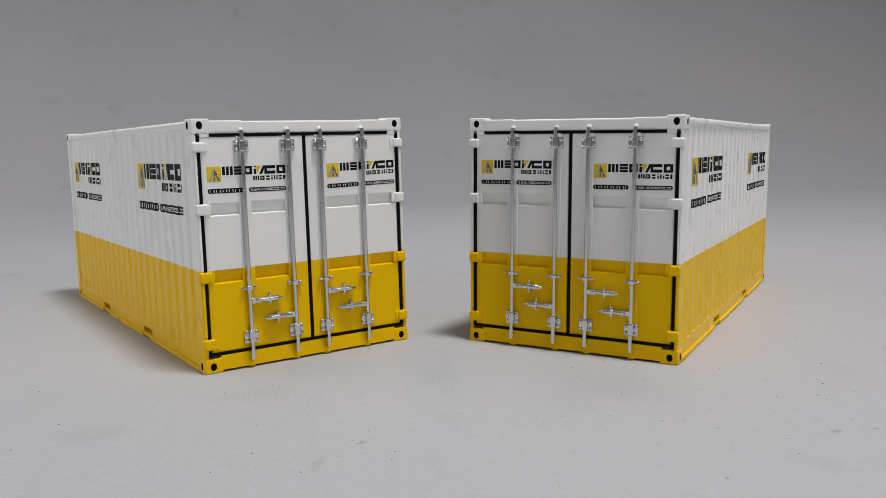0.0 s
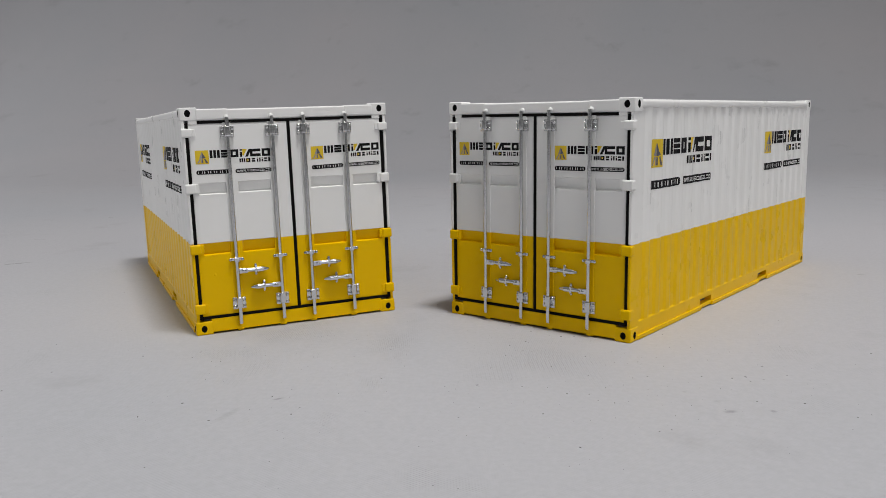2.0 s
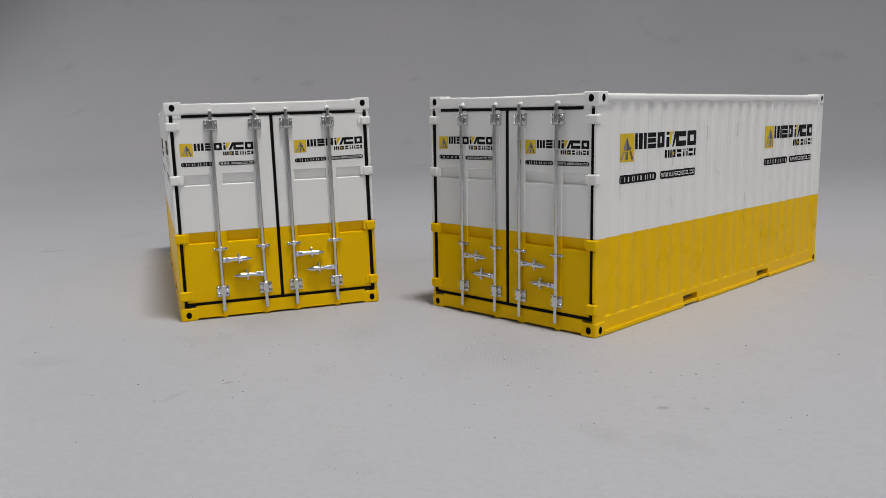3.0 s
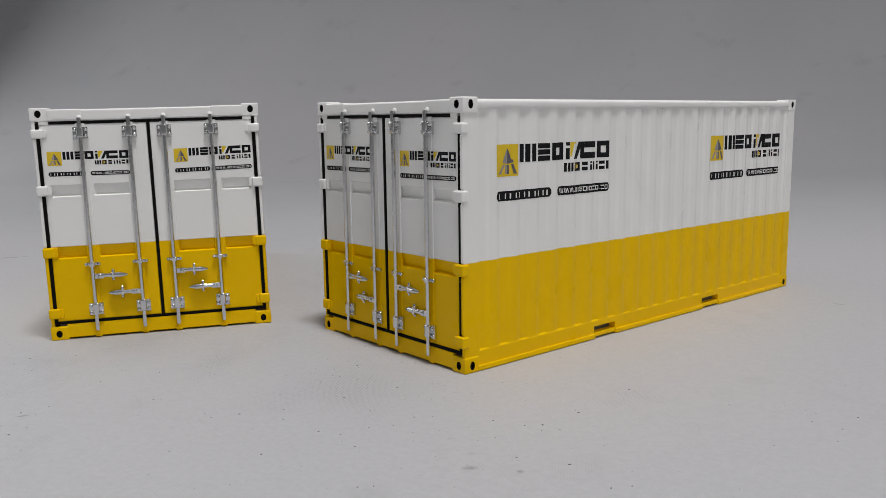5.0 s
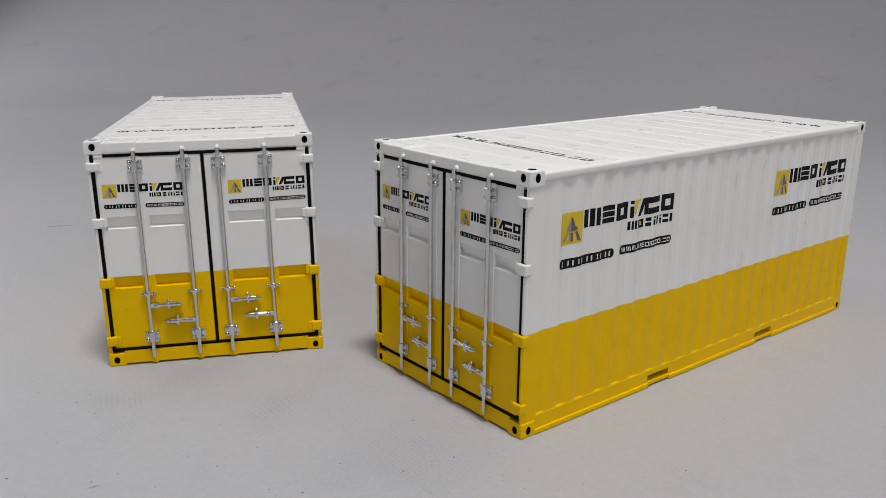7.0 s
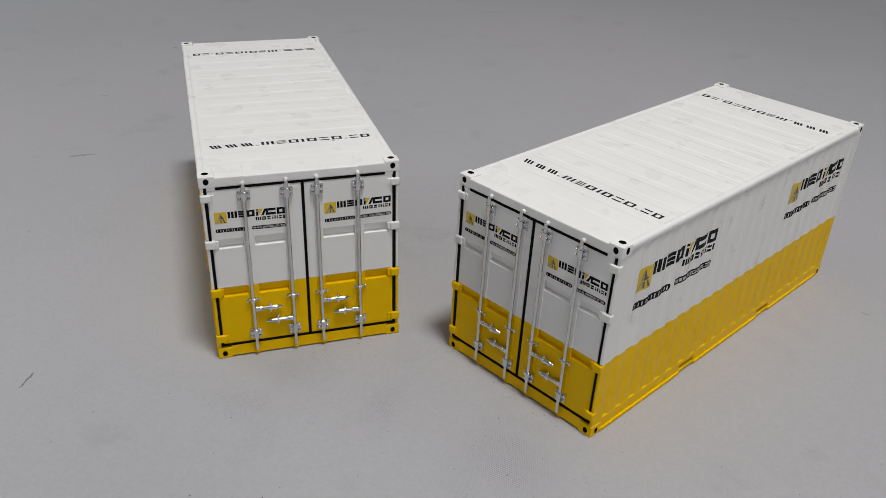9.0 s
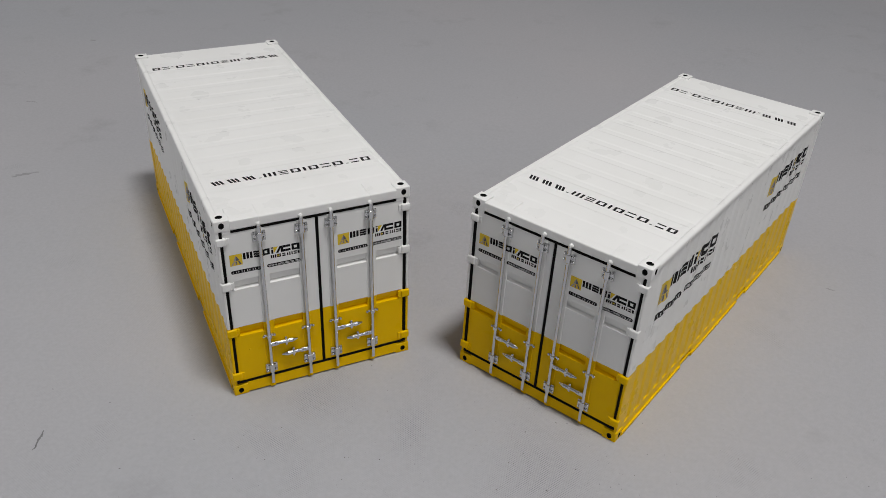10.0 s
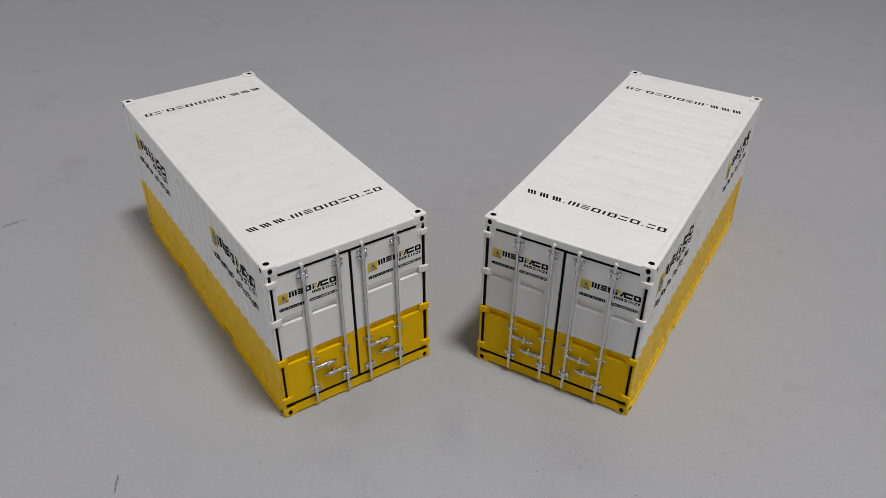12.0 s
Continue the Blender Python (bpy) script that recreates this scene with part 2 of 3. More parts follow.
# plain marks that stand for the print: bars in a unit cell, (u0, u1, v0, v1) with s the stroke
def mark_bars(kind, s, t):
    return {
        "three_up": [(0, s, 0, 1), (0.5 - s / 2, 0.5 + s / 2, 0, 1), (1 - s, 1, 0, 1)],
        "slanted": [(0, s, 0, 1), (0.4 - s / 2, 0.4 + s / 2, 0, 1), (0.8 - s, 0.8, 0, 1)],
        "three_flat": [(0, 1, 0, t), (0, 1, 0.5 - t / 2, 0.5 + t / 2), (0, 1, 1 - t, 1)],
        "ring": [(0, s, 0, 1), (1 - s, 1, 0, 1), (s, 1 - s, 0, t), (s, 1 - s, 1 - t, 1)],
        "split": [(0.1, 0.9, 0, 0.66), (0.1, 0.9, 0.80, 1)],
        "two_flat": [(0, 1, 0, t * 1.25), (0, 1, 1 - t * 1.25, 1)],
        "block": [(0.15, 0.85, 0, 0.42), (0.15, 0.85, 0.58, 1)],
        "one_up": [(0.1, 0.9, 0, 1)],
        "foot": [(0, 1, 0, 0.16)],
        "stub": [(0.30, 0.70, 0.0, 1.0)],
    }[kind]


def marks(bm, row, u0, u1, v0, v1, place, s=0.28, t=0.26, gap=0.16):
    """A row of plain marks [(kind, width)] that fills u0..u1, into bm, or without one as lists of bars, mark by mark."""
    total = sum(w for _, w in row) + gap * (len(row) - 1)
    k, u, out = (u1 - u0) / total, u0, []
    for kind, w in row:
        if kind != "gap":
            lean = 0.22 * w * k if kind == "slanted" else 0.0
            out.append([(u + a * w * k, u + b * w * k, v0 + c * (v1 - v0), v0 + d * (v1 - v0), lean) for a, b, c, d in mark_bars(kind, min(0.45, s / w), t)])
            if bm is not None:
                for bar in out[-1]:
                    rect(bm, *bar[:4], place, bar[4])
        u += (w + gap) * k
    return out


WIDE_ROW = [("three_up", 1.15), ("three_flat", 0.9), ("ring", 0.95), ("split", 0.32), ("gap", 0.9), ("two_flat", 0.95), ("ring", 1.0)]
FINE_ROW = [("three_up", 1.2), ("ring", 0.9), ("block", 1.0), ("split", 0.35), ("one_up", 0.35), ("split", 0.35), ("two_flat", 0.7), ("one_up", 0.5)]
LONG_ROW = [("slanted", 1.2)] * 3 + [("foot", 0.25), ("three_up", 1.2), ("three_flat", 0.9), ("ring", 0.95), ("one_up", 0.3), ("ring", 0.95),
                                     ("two_flat", 0.95), ("ring", 1.0), ("foot", 0.25), ("two_flat", 0.85), ("ring", 0.9)]
SHORT_ROW = [("stub", 0.45), ("gap", 0.3)] + [q for i in range(5) for q in (("stub", 0.7), ("stub", 0.7), ("gap", 0.15))][:-1]

# ---- the container: 1:50 die-cast model, x across the doors, y along, z up ----
W, L, H = 48.8, 122.8, 51.9
PERIOD, FIRST, FOLD, FLANK, DEEP = 5.59, 3.05, 0.30, 1.05, 1.75


def wave(y):
    """Depth of the side panel's folds below its outer flats, at y along the side."""
    if y < 4.15 or y > L - 4.2:
        return 0.0
    p = (y - FIRST) % PERIOD
    if p < FLANK:
        return FOLD * p / FLANK
    if p < FLANK + DEEP:
        return FOLD
    if p < 2 * FLANK + DEEP:
        return FOLD * (1 - (p - FLANK - DEEP) / FLANK)
    return 0.0


SIDE_INSET = 0.30


def side_panel(parent, right):
    ys = [3.6, 4.1, 4.2]
    for k in range(-1, 24):
        base = FIRST + PERIOD * k
        ys += [y for y in (base, base + FLANK, base + FLANK + DEEP, base + 2 * FLANK + DEEP) if 4.4 < y < L - 4.4]
    ys += [L - 4.25, L - 4.15, L - 3.4]
    bm = bmesh.new()
    sign = 1 if right else -1
    face = W - SIDE_INSET if right else SIDE_INSET
    zs = [3.6, 3.96, 4.2, 21.3, 49.9]
    open_at = [0.0, 0.0, 1.0, 1.0, 1.0]
    outer = [[bm.verts.new((face - sign * wave(y + 1e-5) * k, y, z)) for z, k in zip(zs, open_at)] for y in ys]
    inner = [[bm.verts.new((face - sign * 1.5, y, z)) for z in (zs[0], zs[-1])] for y in (ys[0], ys[-1])]
    for a, b in zip(outer, outer[1:]):
        for i in range(4):
            bm.faces.new((a[i], b[i], b[i + 1], a[i + 1]))
    bm.faces.new((inner[0][0], inner[0][1], inner[1][1], inner[1][0]))
    bm.faces.new((*outer[0], inner[0][1], inner[0][0]))
    bm.faces.new((*outer[-1], inner[1][1], inner[1][0]))
    bm.faces.new([o[0] for o in outer] + [inner[1][0], inner[0][0]])
    bm.faces.new([o[4] for o in outer] + [inner[1][1], inner[0][1]])
    upper = {v for o in outer[1:-1] for v in o[2:]}
    edges = [e for e in bm.edges if all(v in upper for v in e.verts) and abs(e.verts[0].co.y - e.verts[1].co.y) < 1e-6]
    bmesh.ops.bevel(bm, geom=edges, offset=0.40, segments=4, profile=0.5, affect="EDGES", clamp_overlap=True)
    return part("side_panel", bm, PAINT, parent, "corrugated side panel, white over yellow")


BANDS = [(9.2 + 8.72 * k, 15.6 + 8.72 * k) for k in range(12)]


def roof_height(x, y):
    """Flat, with shallow raised bands whose edges slope down into a fine groove."""
    z = 51.32
    for a, b in BANDS:
        e = min(y - a, b - y, x - 2.3, W - 2.3 - x)
        if e > -0.3:
            k = min(1.0, max(0.0, e / 0.9))
            return z + 0.13 * k * (2 - k) - 0.03 * max(0.0, 1 - abs(e) / 0.3)
    return z


def roof_panel(parent):
    xs = [0.9, 2.0, 2.3, 2.6, 3.2, 8, 16, 24.4, 32.8, 40.8, W - 3.2, W - 2.6, W - 2.3, W - 2.0, W - 0.9]
    ys = [0.7, 5.0]
    for a, b in BANDS:
        ys += [a - 0.3, a, a + 0.3, a + 0.6, a + 0.9, b - 0.9, b - 0.6, b - 0.3, b, b + 0.3]
    ys += [L - 4.5, L - 0.7]
    bm = bmesh.new()
    grid = [[bm.verts.new((x, y, roof_height(x, y))) for x in xs] for y in ys]
    for a, b in zip(grid, grid[1:]):
        for i in range(len(xs) - 1):
            bm.faces.new((a[i], a[i + 1], b[i + 1], b[i]))
    under = bmesh.ops.extrude_face_region(bm, geom=bm.faces[:])
    for g in under["geom"]:
        if isinstance(g, bmesh.types.BMVert):
            g.co.z = 50.2
    return part("roof_panel", bm, PAINT, parent, "white pressed roof panel with shallow cross ribs")


def bored_face(bm, face, out, axis_u, axis_v, centre, ru, rv, depth):
    """Replaces a flat face by one with an oval recess, whose floor takes the second material."""
    corners = sorted(face.verts, key=lambda v: math.atan2((v.co - centre).dot(axis_v), (v.co - centre).dot(axis_u)) % (2 * math.pi))
    bmesh.ops.delete(bm, geom=[face], context="FACES_ONLY")
    n = 24
    ring = [bm.verts.new(centre + axis_u * (ru * math.cos(2 * math.pi * i / n)) + axis_v * (rv * math.sin(2 * math.pi * i / n))) for i in range(n)]
    deep = [bm.verts.new(v.co - out * depth) for v in ring]
    for i in range(n):
        q = i // (n // 4)
        j = (i + 1) % n
        bm.faces.new((ring[i], ring[j], corners[q]))
        if i % (n // 4) == 0:
            bm.faces.new((ring[i], corners[q], corners[q - 1]))
        f = bm.faces.new((ring[i], ring[j], deep[j], deep[i]))
        f.material_index = 1
    bm.faces.new(deep).material_index = 1


def corner_casting(parent, right, back, top):
    """One corner block with oval recesses in its three outer faces."""
    bm = bmesh.new()
    wx, wy, hz = 3.85, 3.7, (2.95 if top else 3.1)
    x0 = W - wx if right else 0.0
    y0 = L - wy if back else 0.0
    z0 = H - hz if top else 0.0
    box(bm, x0, x0 + wx, y0, y0 + wy, z0, z0 + hz, 0.28, 3)
    cx, cy = (W - 1.8 if right else 1.8), (L - 1.9 if back else 1.9)
    cz = H - 1.32 if top else 1.42
    targets = [
        (Vector((0, 1 if back else -1, 0)), Vector((1, 0, 0)), Vector((0, 0, 1)), Vector((cx, L if back else 0.0, cz)), 0.66, 0.80),
        (Vector((1 if right else -1, 0, 0)), Vector((0, 1, 0)), Vector((0, 0, 1)), Vector((W if right else 0.0, cy, cz)), 0.62, 0.84)]
    if top:
        targets.append((Vector((0, 0, 1)), Vector((1, 0, 0)), Vector((0, 1, 0)), Vector((cx, cy + (-0.05 if back else 0.15), H)), 0.88, 0.78))
    for out, u, v, c, ru, rv in targets:
        bm.normal_update()
        face = max(bm.faces, key=lambda f: (f.normal.dot(out) > 0.999) * f.calc_area() * (abs((f.calc_center_median() - c).dot(out)) < 0.01))
        bored_face(bm, face, out, u, v, c, ru, rv, 0.55)
    return part("corner_casting", bm, [PAINT, HOLE], parent, "corner casting with dark oval holes")


def corner_post(parent, right, back):
    bm = bmesh.new()
    x0, x1 = (W - 3.4, W - 0.12) if right else (0.12, 3.4)
    if not back:
        # the front post: a narrow face beside the door seal, deeper along the side
        x0, x1 = (W - 1.05, W - 0.25) if right else (0.25, 1.05)
    y0, y1 = (L - 3.5, L - 0.12) if back else (0.14, 4.1)
    box(bm, x0, x1, y0, y1, 2.6, 49.3, 0.22)
    post = part("corner_post", bm, PAINT, parent)
    for z0, z1 in () if back else ((7.5, 18.6), (21.3, 32.4), (35.1, 45.1)):
        bm = bmesh.new()
        box(bm, x0 + 0.06, x1 - 0.06, -0.10, 0.6, z0, z1, 0.24, 3)
        part("post_strip", bm, PAINT, post)
    return post


def top_rail(parent, right):
    bm = bmesh.new()
    x = W - 0.98 if right else 0.98
    box(bm, x - 0.92, x + 0.92, 3.2, L - 3.2, 49.72, 51.52, 0.62, 4)
    return part("top_rail", bm, PAINT, parent)


POCKETS = {False: [(39.2, 46.5), (81.3, 88.6)], True: [(38.2, 45.5), (80.2, 87.5)]}


def bottom_rail(parent, right):
    def beam(name, y0, y1, z0, z1, out, back, bevel, under, label=""):
        bm = bmesh.new()
        x0, x1 = (W - back, W - out) if right else (out, back)
        box(bm, x0, x1, y0, y1, z0, z1, bevel)
        return part(name, bm, PAINT, under, label)

    ob = beam("bottom_rail", 3.4, L - 3.3, 2.72, 3.95, 0.27, 2.2, 0.05, parent, "yellow bottom rail with forklift pockets")
    stops = [3.4] + [v for p in POCKETS[right] for v in p] + [L - 3.3]
    for a, b in zip(stops[::2], stops[1::2]):
        beam("rail_web", a, b, 0.9, 3.98, 0.24, 2.1, 0.12, ob)
        beam("rail_flange", a, b, 0.10, 1.12, -0.16, 2.2, 0.14, ob)
    for a, b in POCKETS[right]:
        beam("pocket_lip", a - 0.05, b + 0.05, 0.42, 1.28, 0.22, 2.2, 0.08, ob)
        bm = bmesh.new()
        x0, x1 = (W - 9.0, W - 2.0) if right else (2.0, 9.0)
        box(bm, x0, x1, a - 0.3, b + 0.3, 1.0, 3.0)
        part("fork_pocket", bm, POCKET, ob, "grey recess of a forklift pocket")
    return ob


def door(parent, right, all_rods, off, wide, shift, lean):
    """One door leaf with pressed troughs; x counts across both leaves."""
    rods = all_rods[2:] if right else all_rods[:2]
    x0, x1 = (24.75, 47.0) if right else (1.75, 24.0)
    troughs = [(28.95, 37.15), (39.45, 46.1)] if right else [(2.85, 9.4), (11.85, 19.7)]
    rows = [(32.3, 35.0), (18.45, 21.35)]

    def depth(x, z):
        d = 0.0
        for a, b in troughs:
            for lo, hi in rows:
                e = min((x - a) / 0.3, (b - x) / 0.3, (z - lo) / 0.3, 1.0)
                inward = 0.35 * min(1.0, (hi - z) / 0.2) + 0.65 * min(1.0, max(0.0, (hi - 0.2 - z) / (hi - lo - 0.5)))
                d = max(d, 1.0 * max(0.0, min(e, inward)))
        return d

    xs = [x0, x0 + 0.25] + [v for a, b in troughs for v in (a, a + 0.3, b - 0.3, b)] + [x1 - 0.25, x1]
    zs = [4.25, 4.5] + [v for lo, hi in sorted(rows) for v in (lo, lo + 0.3, hi - 0.2, hi)] + [48.0, 48.25]
    bm = bmesh.new()
    face_y = 0.22
    grid = []
    for i, x in enumerate(xs):
        edge = i in (0, len(xs) - 1)
        grid.append([bm.verts.new((x, face_y + depth(x, z) + (0.15 if edge or j in (0, len(zs) - 1) else 0.0), z)) for j, z in enumerate(zs)])
    for a, b in zip(grid, grid[1:]):
        for j in range(len(zs) - 1):
            bm.faces.new((a[j], b[j], b[j + 1], a[j + 1]))
    back = bmesh.ops.extrude_face_region(bm, geom=bm.faces[:])
    for g in back["geom"]:
        if isinstance(g, bmesh.types.BMVert):
            g.co.y = 1.6
    leaf = part("door", bm, PAINT, parent, "closed door leaf, white over yellow, with pressed troughs")

    for z0, z1 in ((45.25, 47.25), (32.65, 34.9), (18.8, 21.1), (4.95, 7.25)):
        bm = bmesh.new()
        a, b = (W - 2.45, W - 0.02) if right else (0.02, 2.45)
        box(bm, a, b, -0.42, 1.3, z0, z1, 0.38, 4)
        c, d = (W - 3.2, W - 2.2) if right else (2.2, 3.2)
        box(bm, c, d, -0.05, 0.5, z0 + 0.2, z1 - 0.2, 0.12)
        part("hinge", bm, PAINT, leaf)

    for i, x in enumerate(rods):
        outer = (i == 1) == right
        bm = bmesh.new()
        box(bm, x - 0.95, x + 0.95, 0.06, 0.5, 4.6, 48.4, 0.1)
        part("rod_strip", bm, PAINT, leaf)
        bm = bmesh.new()
        rod(bm, (x, -0.62, 4.9), (x, -0.62, 48.6), 0.44, 16)
        rod(bm, (x, -0.66, 47.2), (x, -0.66, 49.6), 0.5, 16)
        box(bm, x - 0.42, x + 0.42, -0.95, -0.35, 1.75, 5.4, 0.18)
        part("locking_rod", bm, SILVER, leaf, "silver locking rod")
        for z0, z1 in ((45.0, 47.6), (5.3, 8.05)):
            bm = bmesh.new()
            box(bm, x - 1.55, x + 1.55, -0.34, 0.3, z0, z1, 0.14)
            box(bm, x - 0.66, x + 0.66, -1.22, 0.0, z0 + 0.2, z1 + 0.1, 0.34, 3)
            for sx in (-1.1, 1.1):
                for bz in (z0 + 0.62, z1 - 0.62):
                    ball(bm, (x + sx, -0.42, bz), 0.44, (1, 0.85, 1))
            part("rod_bracket", bm, SILVER, leaf, "silver bracket with four rivets")
        bm = bmesh.new()
        box(bm, x - 1.45, x + 1.5, -0.30, 0.3, 16.62, 17.34, 0.16)
        box(bm, x - 0.60, x + 0.60, -1.16, 0.0, 16.40, 17.50, 0.26, 3)
        for sx in (-1.35, 1.4):
            ball(bm, (x + sx, -0.36, 16.98), 0.40, (1, 0.9, 1))
        part("rod_guide", bm, SILVER, leaf)
        way, z = (1, 14.25) if i == 0 else (-1, 10.2)
        bm = bmesh.new()
        box(bm, *sorted((x + way * 0.3, x + way * 2.35)), -0.86, -0.1, z - 0.66, z + 0.58, 0.2, 3)
        ball(bm, (x + way * 1.5, -0.82, z - 0.05), 0.50, (1, 0.75, 1))
        rod(bm, (x + way * 2.0, -0.50, z), (x + way * 4.3, -0.52, z), 0.46, 14, 0.56)
        rod(bm, (x + way * 4.3, -0.54, z), (x + way * 5.9, -0.54, z - 0.03), 0.64, 16, 0.66)
        rod(bm, (x + way * 5.9, -0.54, z - 0.03), (x + way * 7.3, -0.46, z - 0.08), 0.66, 16, 0.20)
        part("door_handle", bm, SILVER, leaf, "silver pointed door handle")
        bm = bmesh.new()
        box(bm, x + way * 4.25 - 0.30, x + way * 4.25 + 0.30, -1.10, 0.3, z - 0.80, z + 0.80, 0.18, 3)
        ball(bm, (x + way * 4.25, -0.55, z + 0.98), 0.40, (1, 1, 1.2))
        ball(bm, (x + way * 4.25, -0.50, z - 0.92), 0.36, (1, 1, 1.2))
        part("handle_catch", bm, SILVER, leaf)
    if not right:
        bm = bmesh.new()
        ball(bm, (5.2, 0.24, 13.8), 0.30, (1, 0.5, 1))
        part("paint_blob", bm, PAINT, leaf)

    ks = wide / 33.7

    def place(u, v):
        x = off + u * ks
        over = any(abs(x - r) < 0.97 for r in rods)
        return Vector((x, 0.03 if over else face_y - 0.035, 37.0 + shift + lean * u + (v - 32.15) * 0.5))

    prints(leaf, place)
    return leaf


def prints(parent, place):
    """The printed group: u runs 0 to 33.7 from the emblem's edge, v is the height on the side panels."""
    bm = bmesh.new()
    rect(bm, 0.0, 5.9, 36.9, 43.0, place)
    part("emblem_ground", bm, INK_YELLOW, parent, "yellow printed square", False)

    def raised(u, v):
        return place(u, v) + (place(u, v + 1) - place(u, v)).cross(place(u + 1, v) - place(u, v)).normalized() * -0.05

    bm = bmesh.new()
    for four in (((1.75, 39.55), (2.85, 39.3), (2.95, 42.2), (2.9, 42.2)), ((0.6, 37.35), (1.35, 37.35), (2.35, 39.1), (1.9, 39.2)),
                 ((2.45, 37.35), (2.85, 37.35), (2.9, 39.05), (2.5, 39.1))):
        quad(bm, four, raised)
    part("emblem_figure", bm, INK_PALE, parent, "pale grey half of the printed emblem", False)
    bm = bmesh.new()
    for four in (((2.9, 39.3), (4.5, 39.6), (3.02, 42.2), (2.97, 42.2)), ((3.75, 39.2), (4.35, 39.3), (5.4, 37.35), (4.5, 37.35)),
                 ((2.9, 37.35), (3.35, 37.35), (3.3, 39.1), (2.95, 39.05))):
        quad(bm, four, raised)
    part("emblem_figure", bm, INK_GREY, parent, "dark grey half of the printed emblem", False)
    a0 = 6.4 + 27.25 * 0.543
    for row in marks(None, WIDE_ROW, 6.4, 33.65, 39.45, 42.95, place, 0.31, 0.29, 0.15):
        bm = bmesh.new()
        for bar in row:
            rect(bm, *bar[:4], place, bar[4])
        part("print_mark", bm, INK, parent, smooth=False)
    bm = bmesh.new()
    quad(bm, ((a0 + 0.9, 39.45), (a0 + 2.15, 39.45), (a0 + 3.9, 42.95), (a0 + 2.65, 42.95)), place)
    rect(bm, a0 + 3.2, a0 + 4.35, 39.45, 42.95, place)
    part("print_mark", bm, INK, parent, smooth=False)
    bm = bmesh.new()
    marks(bm, FINE_ROW, 19.4, 33.55, 36.95, 38.75, place, 0.32, 0.30)
    tagged(part("fine_print", bm, INK, parent, "fine black printed bars", False), kind="stuff")
    bm = bmesh.new()
    quad(bm, ((a0 - 0.25, 40.2), (a0 + 0.15, 39.9), (a0 + 1.9, 42.95), (a0 - 0.25, 42.95)), place)
    quad(bm, ((22.6, 37.0), (23.7, 37.9), (23.7, 38.0), (22.6, 38.75)), place)
    part("print_wedge", bm, INK_YELLOW, parent, "yellow printed wedge", False)
    bm = bmesh.new()
    pill(bm, 0.0, 15.3, 32.2, 34.1, place)
    part("print_plate", bm, INK, parent, "black printed plate", False)
    bm = bmesh.new()
    pill(bm, 17.3, 33.7, 32.2, 34.05, place)
    part("print_plate", bm, INK, parent, "black printed plate", False)
    bm = bmesh.new()
    marks(bm, SHORT_ROW, 0.7, 14.6, 32.6, 33.65, raised, gap=0.28)
    marks(bm, LONG_ROW, 17.9, 33.1, 32.65, 33.6, raised, 0.2, 0.2, 0.2)
    tagged(part("plate_print", bm, INK_WHITE, parent, "fine white printed bars", False), kind="stuff")


def side_place(right, start):
    """Print on a side, from y = start; on the left side it runs towards the doors."""
    def place(u, v):
        y = start + u if right else start - u
        x = W - SIDE_INSET - wave(y) + 0.035 if right else SIDE_INSET + wave(y) - 0.035
        return Vector((x, y, v))
    return place


def roof_place(near):
    def place(u, v):
        x, y = (u, 18.55 + v) if near else (W - u, 107.9 - v)
        return Vector((x, y, 51.475))
    return place


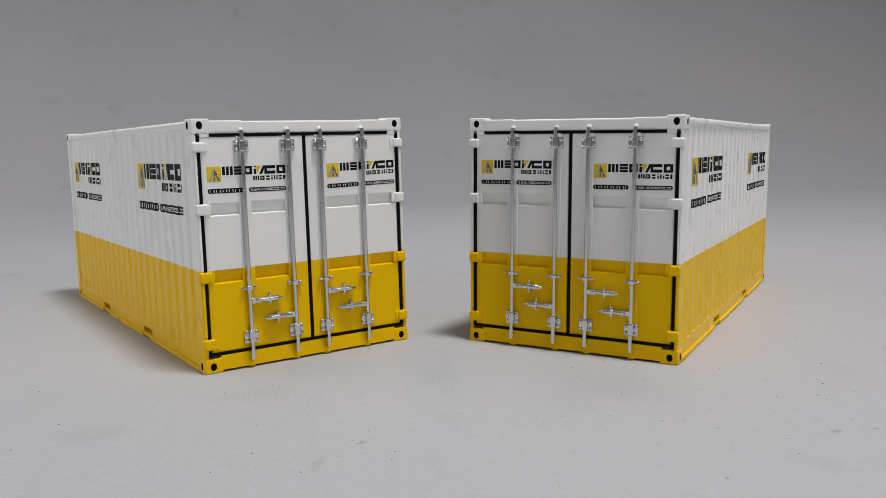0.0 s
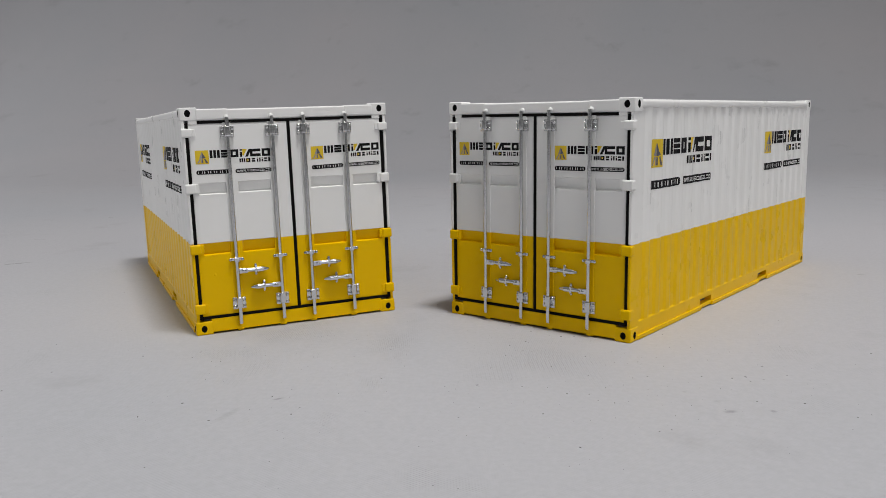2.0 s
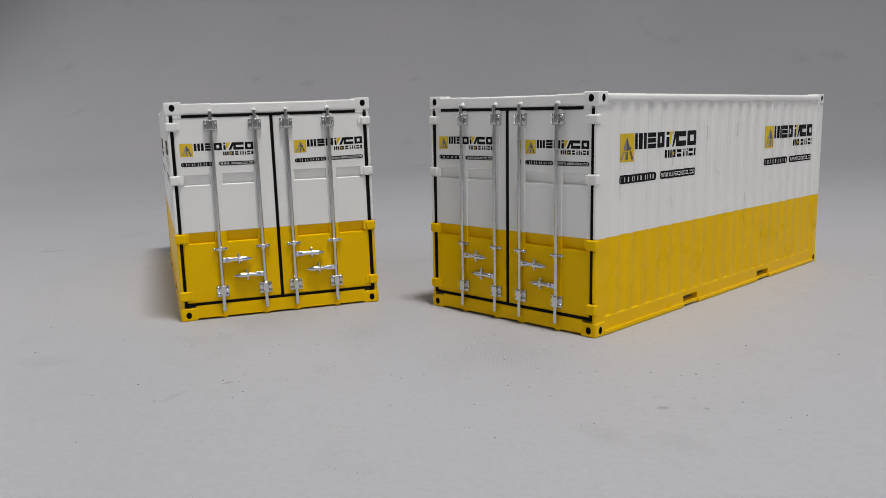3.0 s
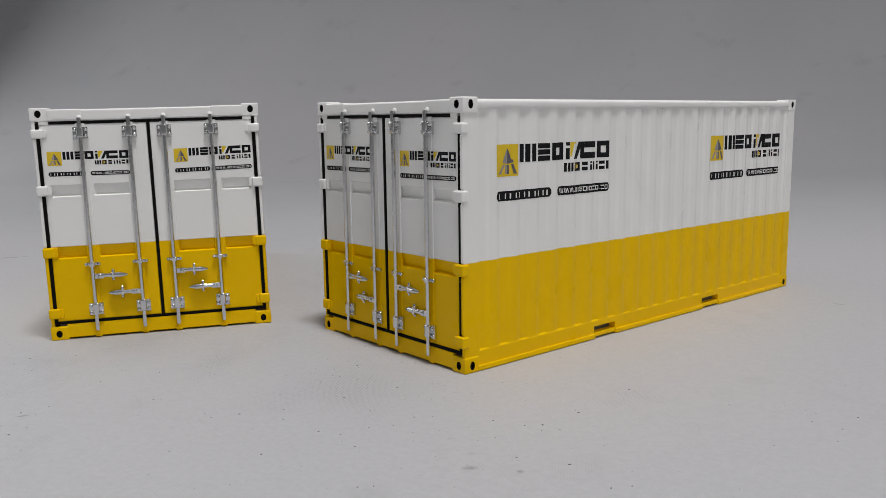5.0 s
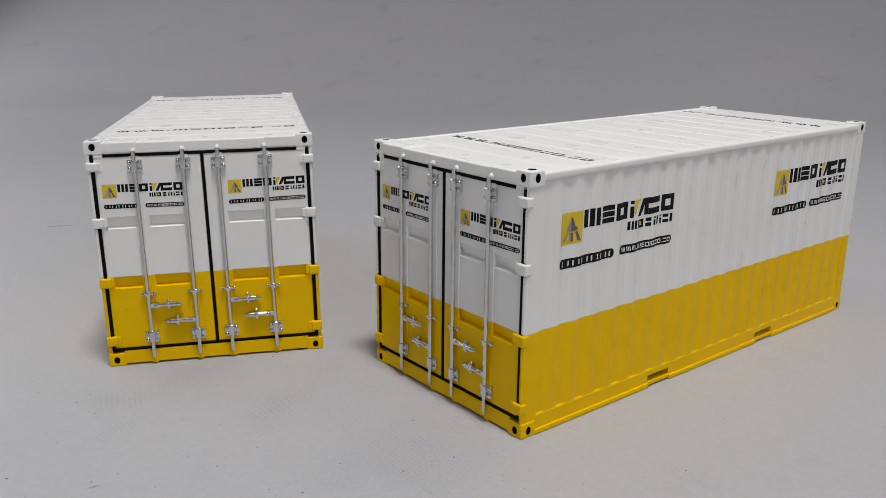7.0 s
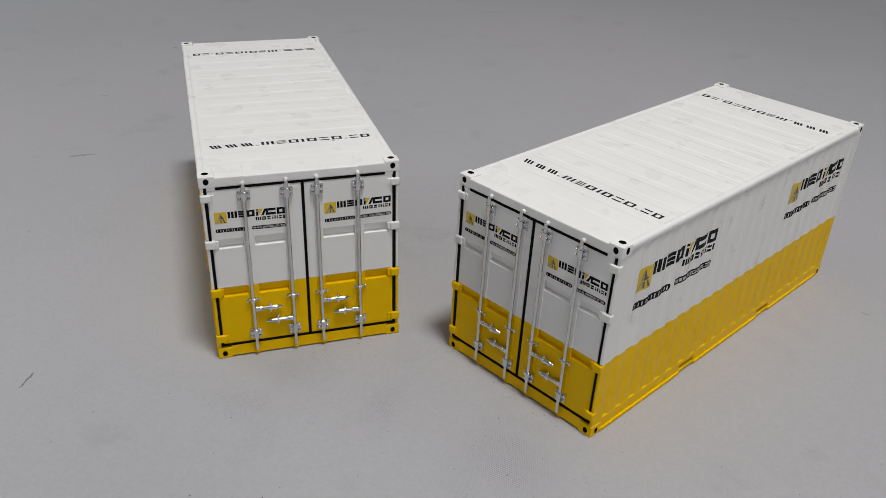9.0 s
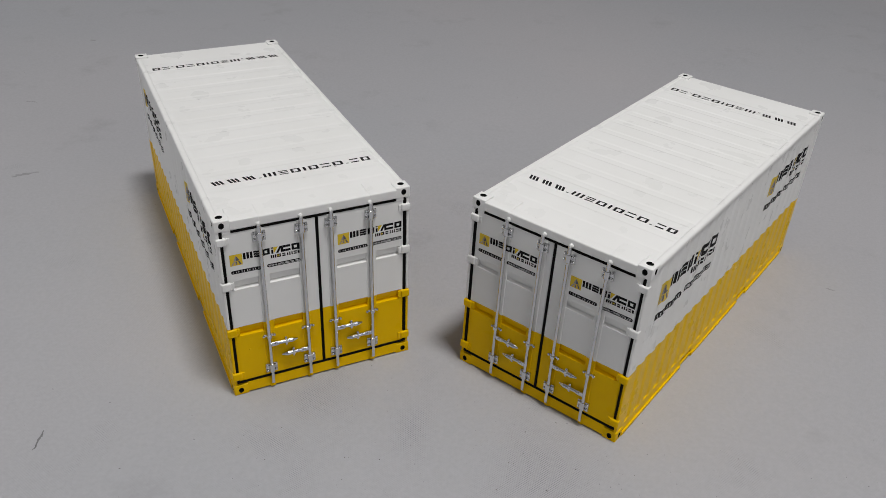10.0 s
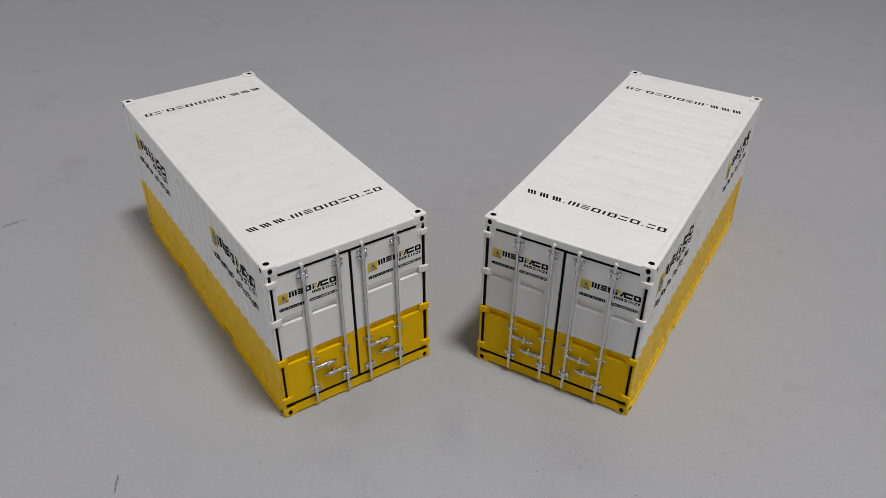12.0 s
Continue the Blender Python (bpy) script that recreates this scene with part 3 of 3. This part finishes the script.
def container(rods, prints_at):
    top = new("model_container")
    for right in (False, True):
        side_panel(top, right)
        top_rail(top, right)
        bottom_rail(top, right)
        for back in (False, True):
            corner_post(top, right, back)
            for up in (False, True):
                corner_casting(top, right, back, up)
    roof_panel(top)
    bm = bmesh.new()
    box(bm, 3.0, W - 3.0, L - 1.4, L - 0.5, 2.0, 50.5, 0.15)
    for k in range(7):
        x = 6.4 + 5.6 * k
        box(bm, x - 1.3, x + 1.3, L - 0.8, L - 0.12, 4.5, 49.0, 0.3)
    part("end_panel", bm, PAINT, top)
    bm = bmesh.new()
    box(bm, 2.0, W - 2.0, 1.0, L - 1.0, 2.9, 3.6)
    part("floor_panel", bm, POCKET, top)

    bm = bmesh.new()
    box(bm, 3.6, W - 3.6, 0.02, 2.6, 48.92, 51.42, 0.38, 4)
    for x in rods:
        ball(bm, (x, 0.02, 49.6), 0.60, (1, 0.9, 1))
    part("header", bm, PAINT, top, "white beam above the doors")
    for a, b in ((3.5, 10.7), (W - 10.7, W - 3.5)):
        bm = bmesh.new()
        box(bm, a, b, -0.07, 6.7, 49.1, 51.52, 0.3, 3)
        part("header_plate", bm, PAINT, top)
    bm = bmesh.new()
    box(bm, 3.6, W - 3.6, L - 2.4, L - 0.15, 49.4, 51.3, 0.3, 3)
    part("rear_header", bm, PAINT, top)
    bm = bmesh.new()
    box(bm, 3.6, W - 3.6, L - 2.4, L - 0.15, 0.4, 3.6, 0.3, 3)
    part("rear_sill", bm, PAINT, top)
    bm = bmesh.new()
    box(bm, 3.5, W - 3.5, 0.10, 2.4, 0.42, 3.62, 0.2, 2)
    for x in rods:
        box(bm, x - 0.7, x + 0.7, 0.02, 1.6, 0.14, 0.7, 0.16)
    part("sill", bm, PAINT, top, "yellow door sill")

    for name, a, b, c, d in (("top_seal", 3.75, W - 3.75, 48.28, 48.88), ("bottom_seal", 1.0, W - 1.0, 3.62, 4.24), ("centre_seal", 24.1, 24.72, 4.2, 48.3),
                             ("side_seal", 1.0, 1.72, 4.2, 48.5), ("side_seal", W - 1.72, W - 1.0, 4.2, 48.5)):
        bm = bmesh.new()
        box(bm, a, b, 0.10, 1.4, c, d, 0.08)
        part(name, bm, BLACK, top, "black painted door seal")

    for a, b in ((1.74, 3.74), (W - 3.74, W - 1.74)):
        bm = bmesh.new()
        box(bm, a, b, 0.12, 1.5, 48.15, 49.1, 0.12)
        part("corner_gusset", bm, PAINT, top)
    for right in (False, True):
        door(top, right, rods, *prints_at[right])
    for right in (False, True):
        for start in ((8.7, 82.0) if right else (42.6, 116.2)):
            prints(top, side_place(right, start))
    for near in (True, False):
        for row in marks(None, LONG_ROW, 3.8, 45.4, 0.0, 2.15, roof_place(near), 0.25, 0.20, 0.28):
            bm = bmesh.new()
            for bar in row:
                rect(bm, *bar[:4], roof_place(near), bar[4])
            part("roof_mark", bm, INK, top, smooth=False)
    return tagged(top, "scale-model shipping container, white over yellow, on grey sheet", "model container", "model containers")


def speck(at, size, turn, parent):
    """A chip of dark paint stuck to the enamel."""
    bm = bmesh.new()
    bmesh.ops.create_icosphere(bm, subdivisions=2, radius=0.5, matrix=Matrix.Translation(at) @ pose(0, 0, 0, 0, 0, turn) @ Matrix.Diagonal((*size, 1)))
    return part("paint_speck", bm, INK, parent, "tiny black speck")


first = container((10.15, 20.35, 27.8, 38.0), {False: (2.8, 16.95, -0.1, -0.004), True: (29.45, 17.1, -0.35, 0.0095)})
first.matrix_world = pose(-0.0515, 0.174, 0.0004, -0.426, -0.484, 32.4)
second = container((11.1, 21.3, 28.6, 38.75), {False: (3.0, 17.1, 0.02, 0.0), True: (29.65, 16.9, -0.58, 0.002)})
speck((35.45, 18.03, 51.46), (0.75, 0.16, 0.05), 18, first)
speck((W - 0.34, 61.33, 49.6), (0.08, 0.24, 0.22), 0, second)
second.matrix_world = pose(0.00425, 0.19926, 0.00037, -0.242, 0.598, -30.978)

# ---- grit and scuffs on the sheet ----


def scatter_grit():
    rng = random.Random(4)
    bm = bmesh.new()
    for i in range(760):
        if i < 560:
            x, y = rng.gauss(0.025, 0.05), rng.gauss(0.155, 0.026)
        else:
            x, y = rng.uniform(-0.3, 0.35), rng.uniform(0.03, 0.5)
        size = 0.00004 + 0.00013 * rng.random() ** 3
        at = Vector((x, y, ground_height(x, y) + size * 0.2))
        made = bmesh.ops.create_icosphere(bm, subdivisions=1, radius=size, matrix=Matrix.Translation(at) @ pose(0, 0, 0, 0, 0, rng.uniform(0, 180))
                                          @ Matrix.Diagonal((rng.uniform(0.8, 2.0), rng.uniform(0.6, 1.1), 0.4, 1)))
        for v in made["verts"]:
            v.co += Vector((rng.uniform(-1, 1), rng.uniform(-1, 1), 0)) * size * 0.25
    me = bpy.data.meshes.new("grit")
    bm.to_mesh(me)
    bm.free()
    me.materials.append(GRIT)
    return tagged(new("grit", me), "fine dark grit scattered over the grey sheet", "grit", kind="stuff")


def scratch(points, width, mat, label):
    """A thin dark mark along a bent line on the sheet."""
    bm = bmesh.new()
    rng = random.Random(len(points))
    fine = []
    for (ax, ay), (bx, by) in zip(points, points[1:]):
        for i in range(6):
            fine.append((ax + (bx - ax) * i / 6 + rng.gauss(0, width * 0.2), ay + (by - ay) * i / 6))
    left, right = [], []
    for i, (x, y) in enumerate(fine):
        w = width * (0.35 + 0.65 * math.sin(math.pi * (i + 0.6) / (len(fine) + 0.2))) * rng.uniform(0.6, 1.1)
        left.append(bm.verts.new((x - w / 2, y, ground_height(x, y) + 0.00006)))
        right.append(bm.verts.new((x + w / 2, y, ground_height(x, y) + 0.00006)))
    for i in range(len(fine) - 1):
        bm.faces.new((left[i], right[i], right[i + 1], left[i + 1]))
    me = bpy.data.meshes.new("scratch")
    bm.to_mesh(me)
    bm.free()
    me.materials.append(mat)
    return tagged(new("scratch", me), label, "scratch", "marks on the sheet")


scatter_grit()
scratch([(-0.0931, 0.1549), (-0.0927, 0.1528), (-0.0925, 0.1508), (-0.0921, 0.1478)], 0.0006, SCRATCH, "short dark scratch in the grey sheet")
scratch([(-0.1745, 0.2775), (-0.1717, 0.2804), (-0.1665, 0.2842)], 0.0032, SMUDGE, "faint grey scuff on the sheet")
scratch([(-0.2090, 0.3470), (-0.2066, 0.3479), (-0.2040, 0.3468)], 0.0030, SMUDGE, "faint grey scuff on the sheet")
scratch([(-0.2206, 0.4325), (-0.2206, 0.4345)], 0.0035, SMUDGE, "faint grey scuff on the sheet")
scratch([(0.1190, 0.2580), (0.1218, 0.2564)], 0.0016, SMUDGE, "faint grey scuff on the sheet")
scratch([(-0.1465, 0.2192), (-0.1452, 0.2180)], 0.0010, SMUDGE, "faint grey scuff on the sheet")
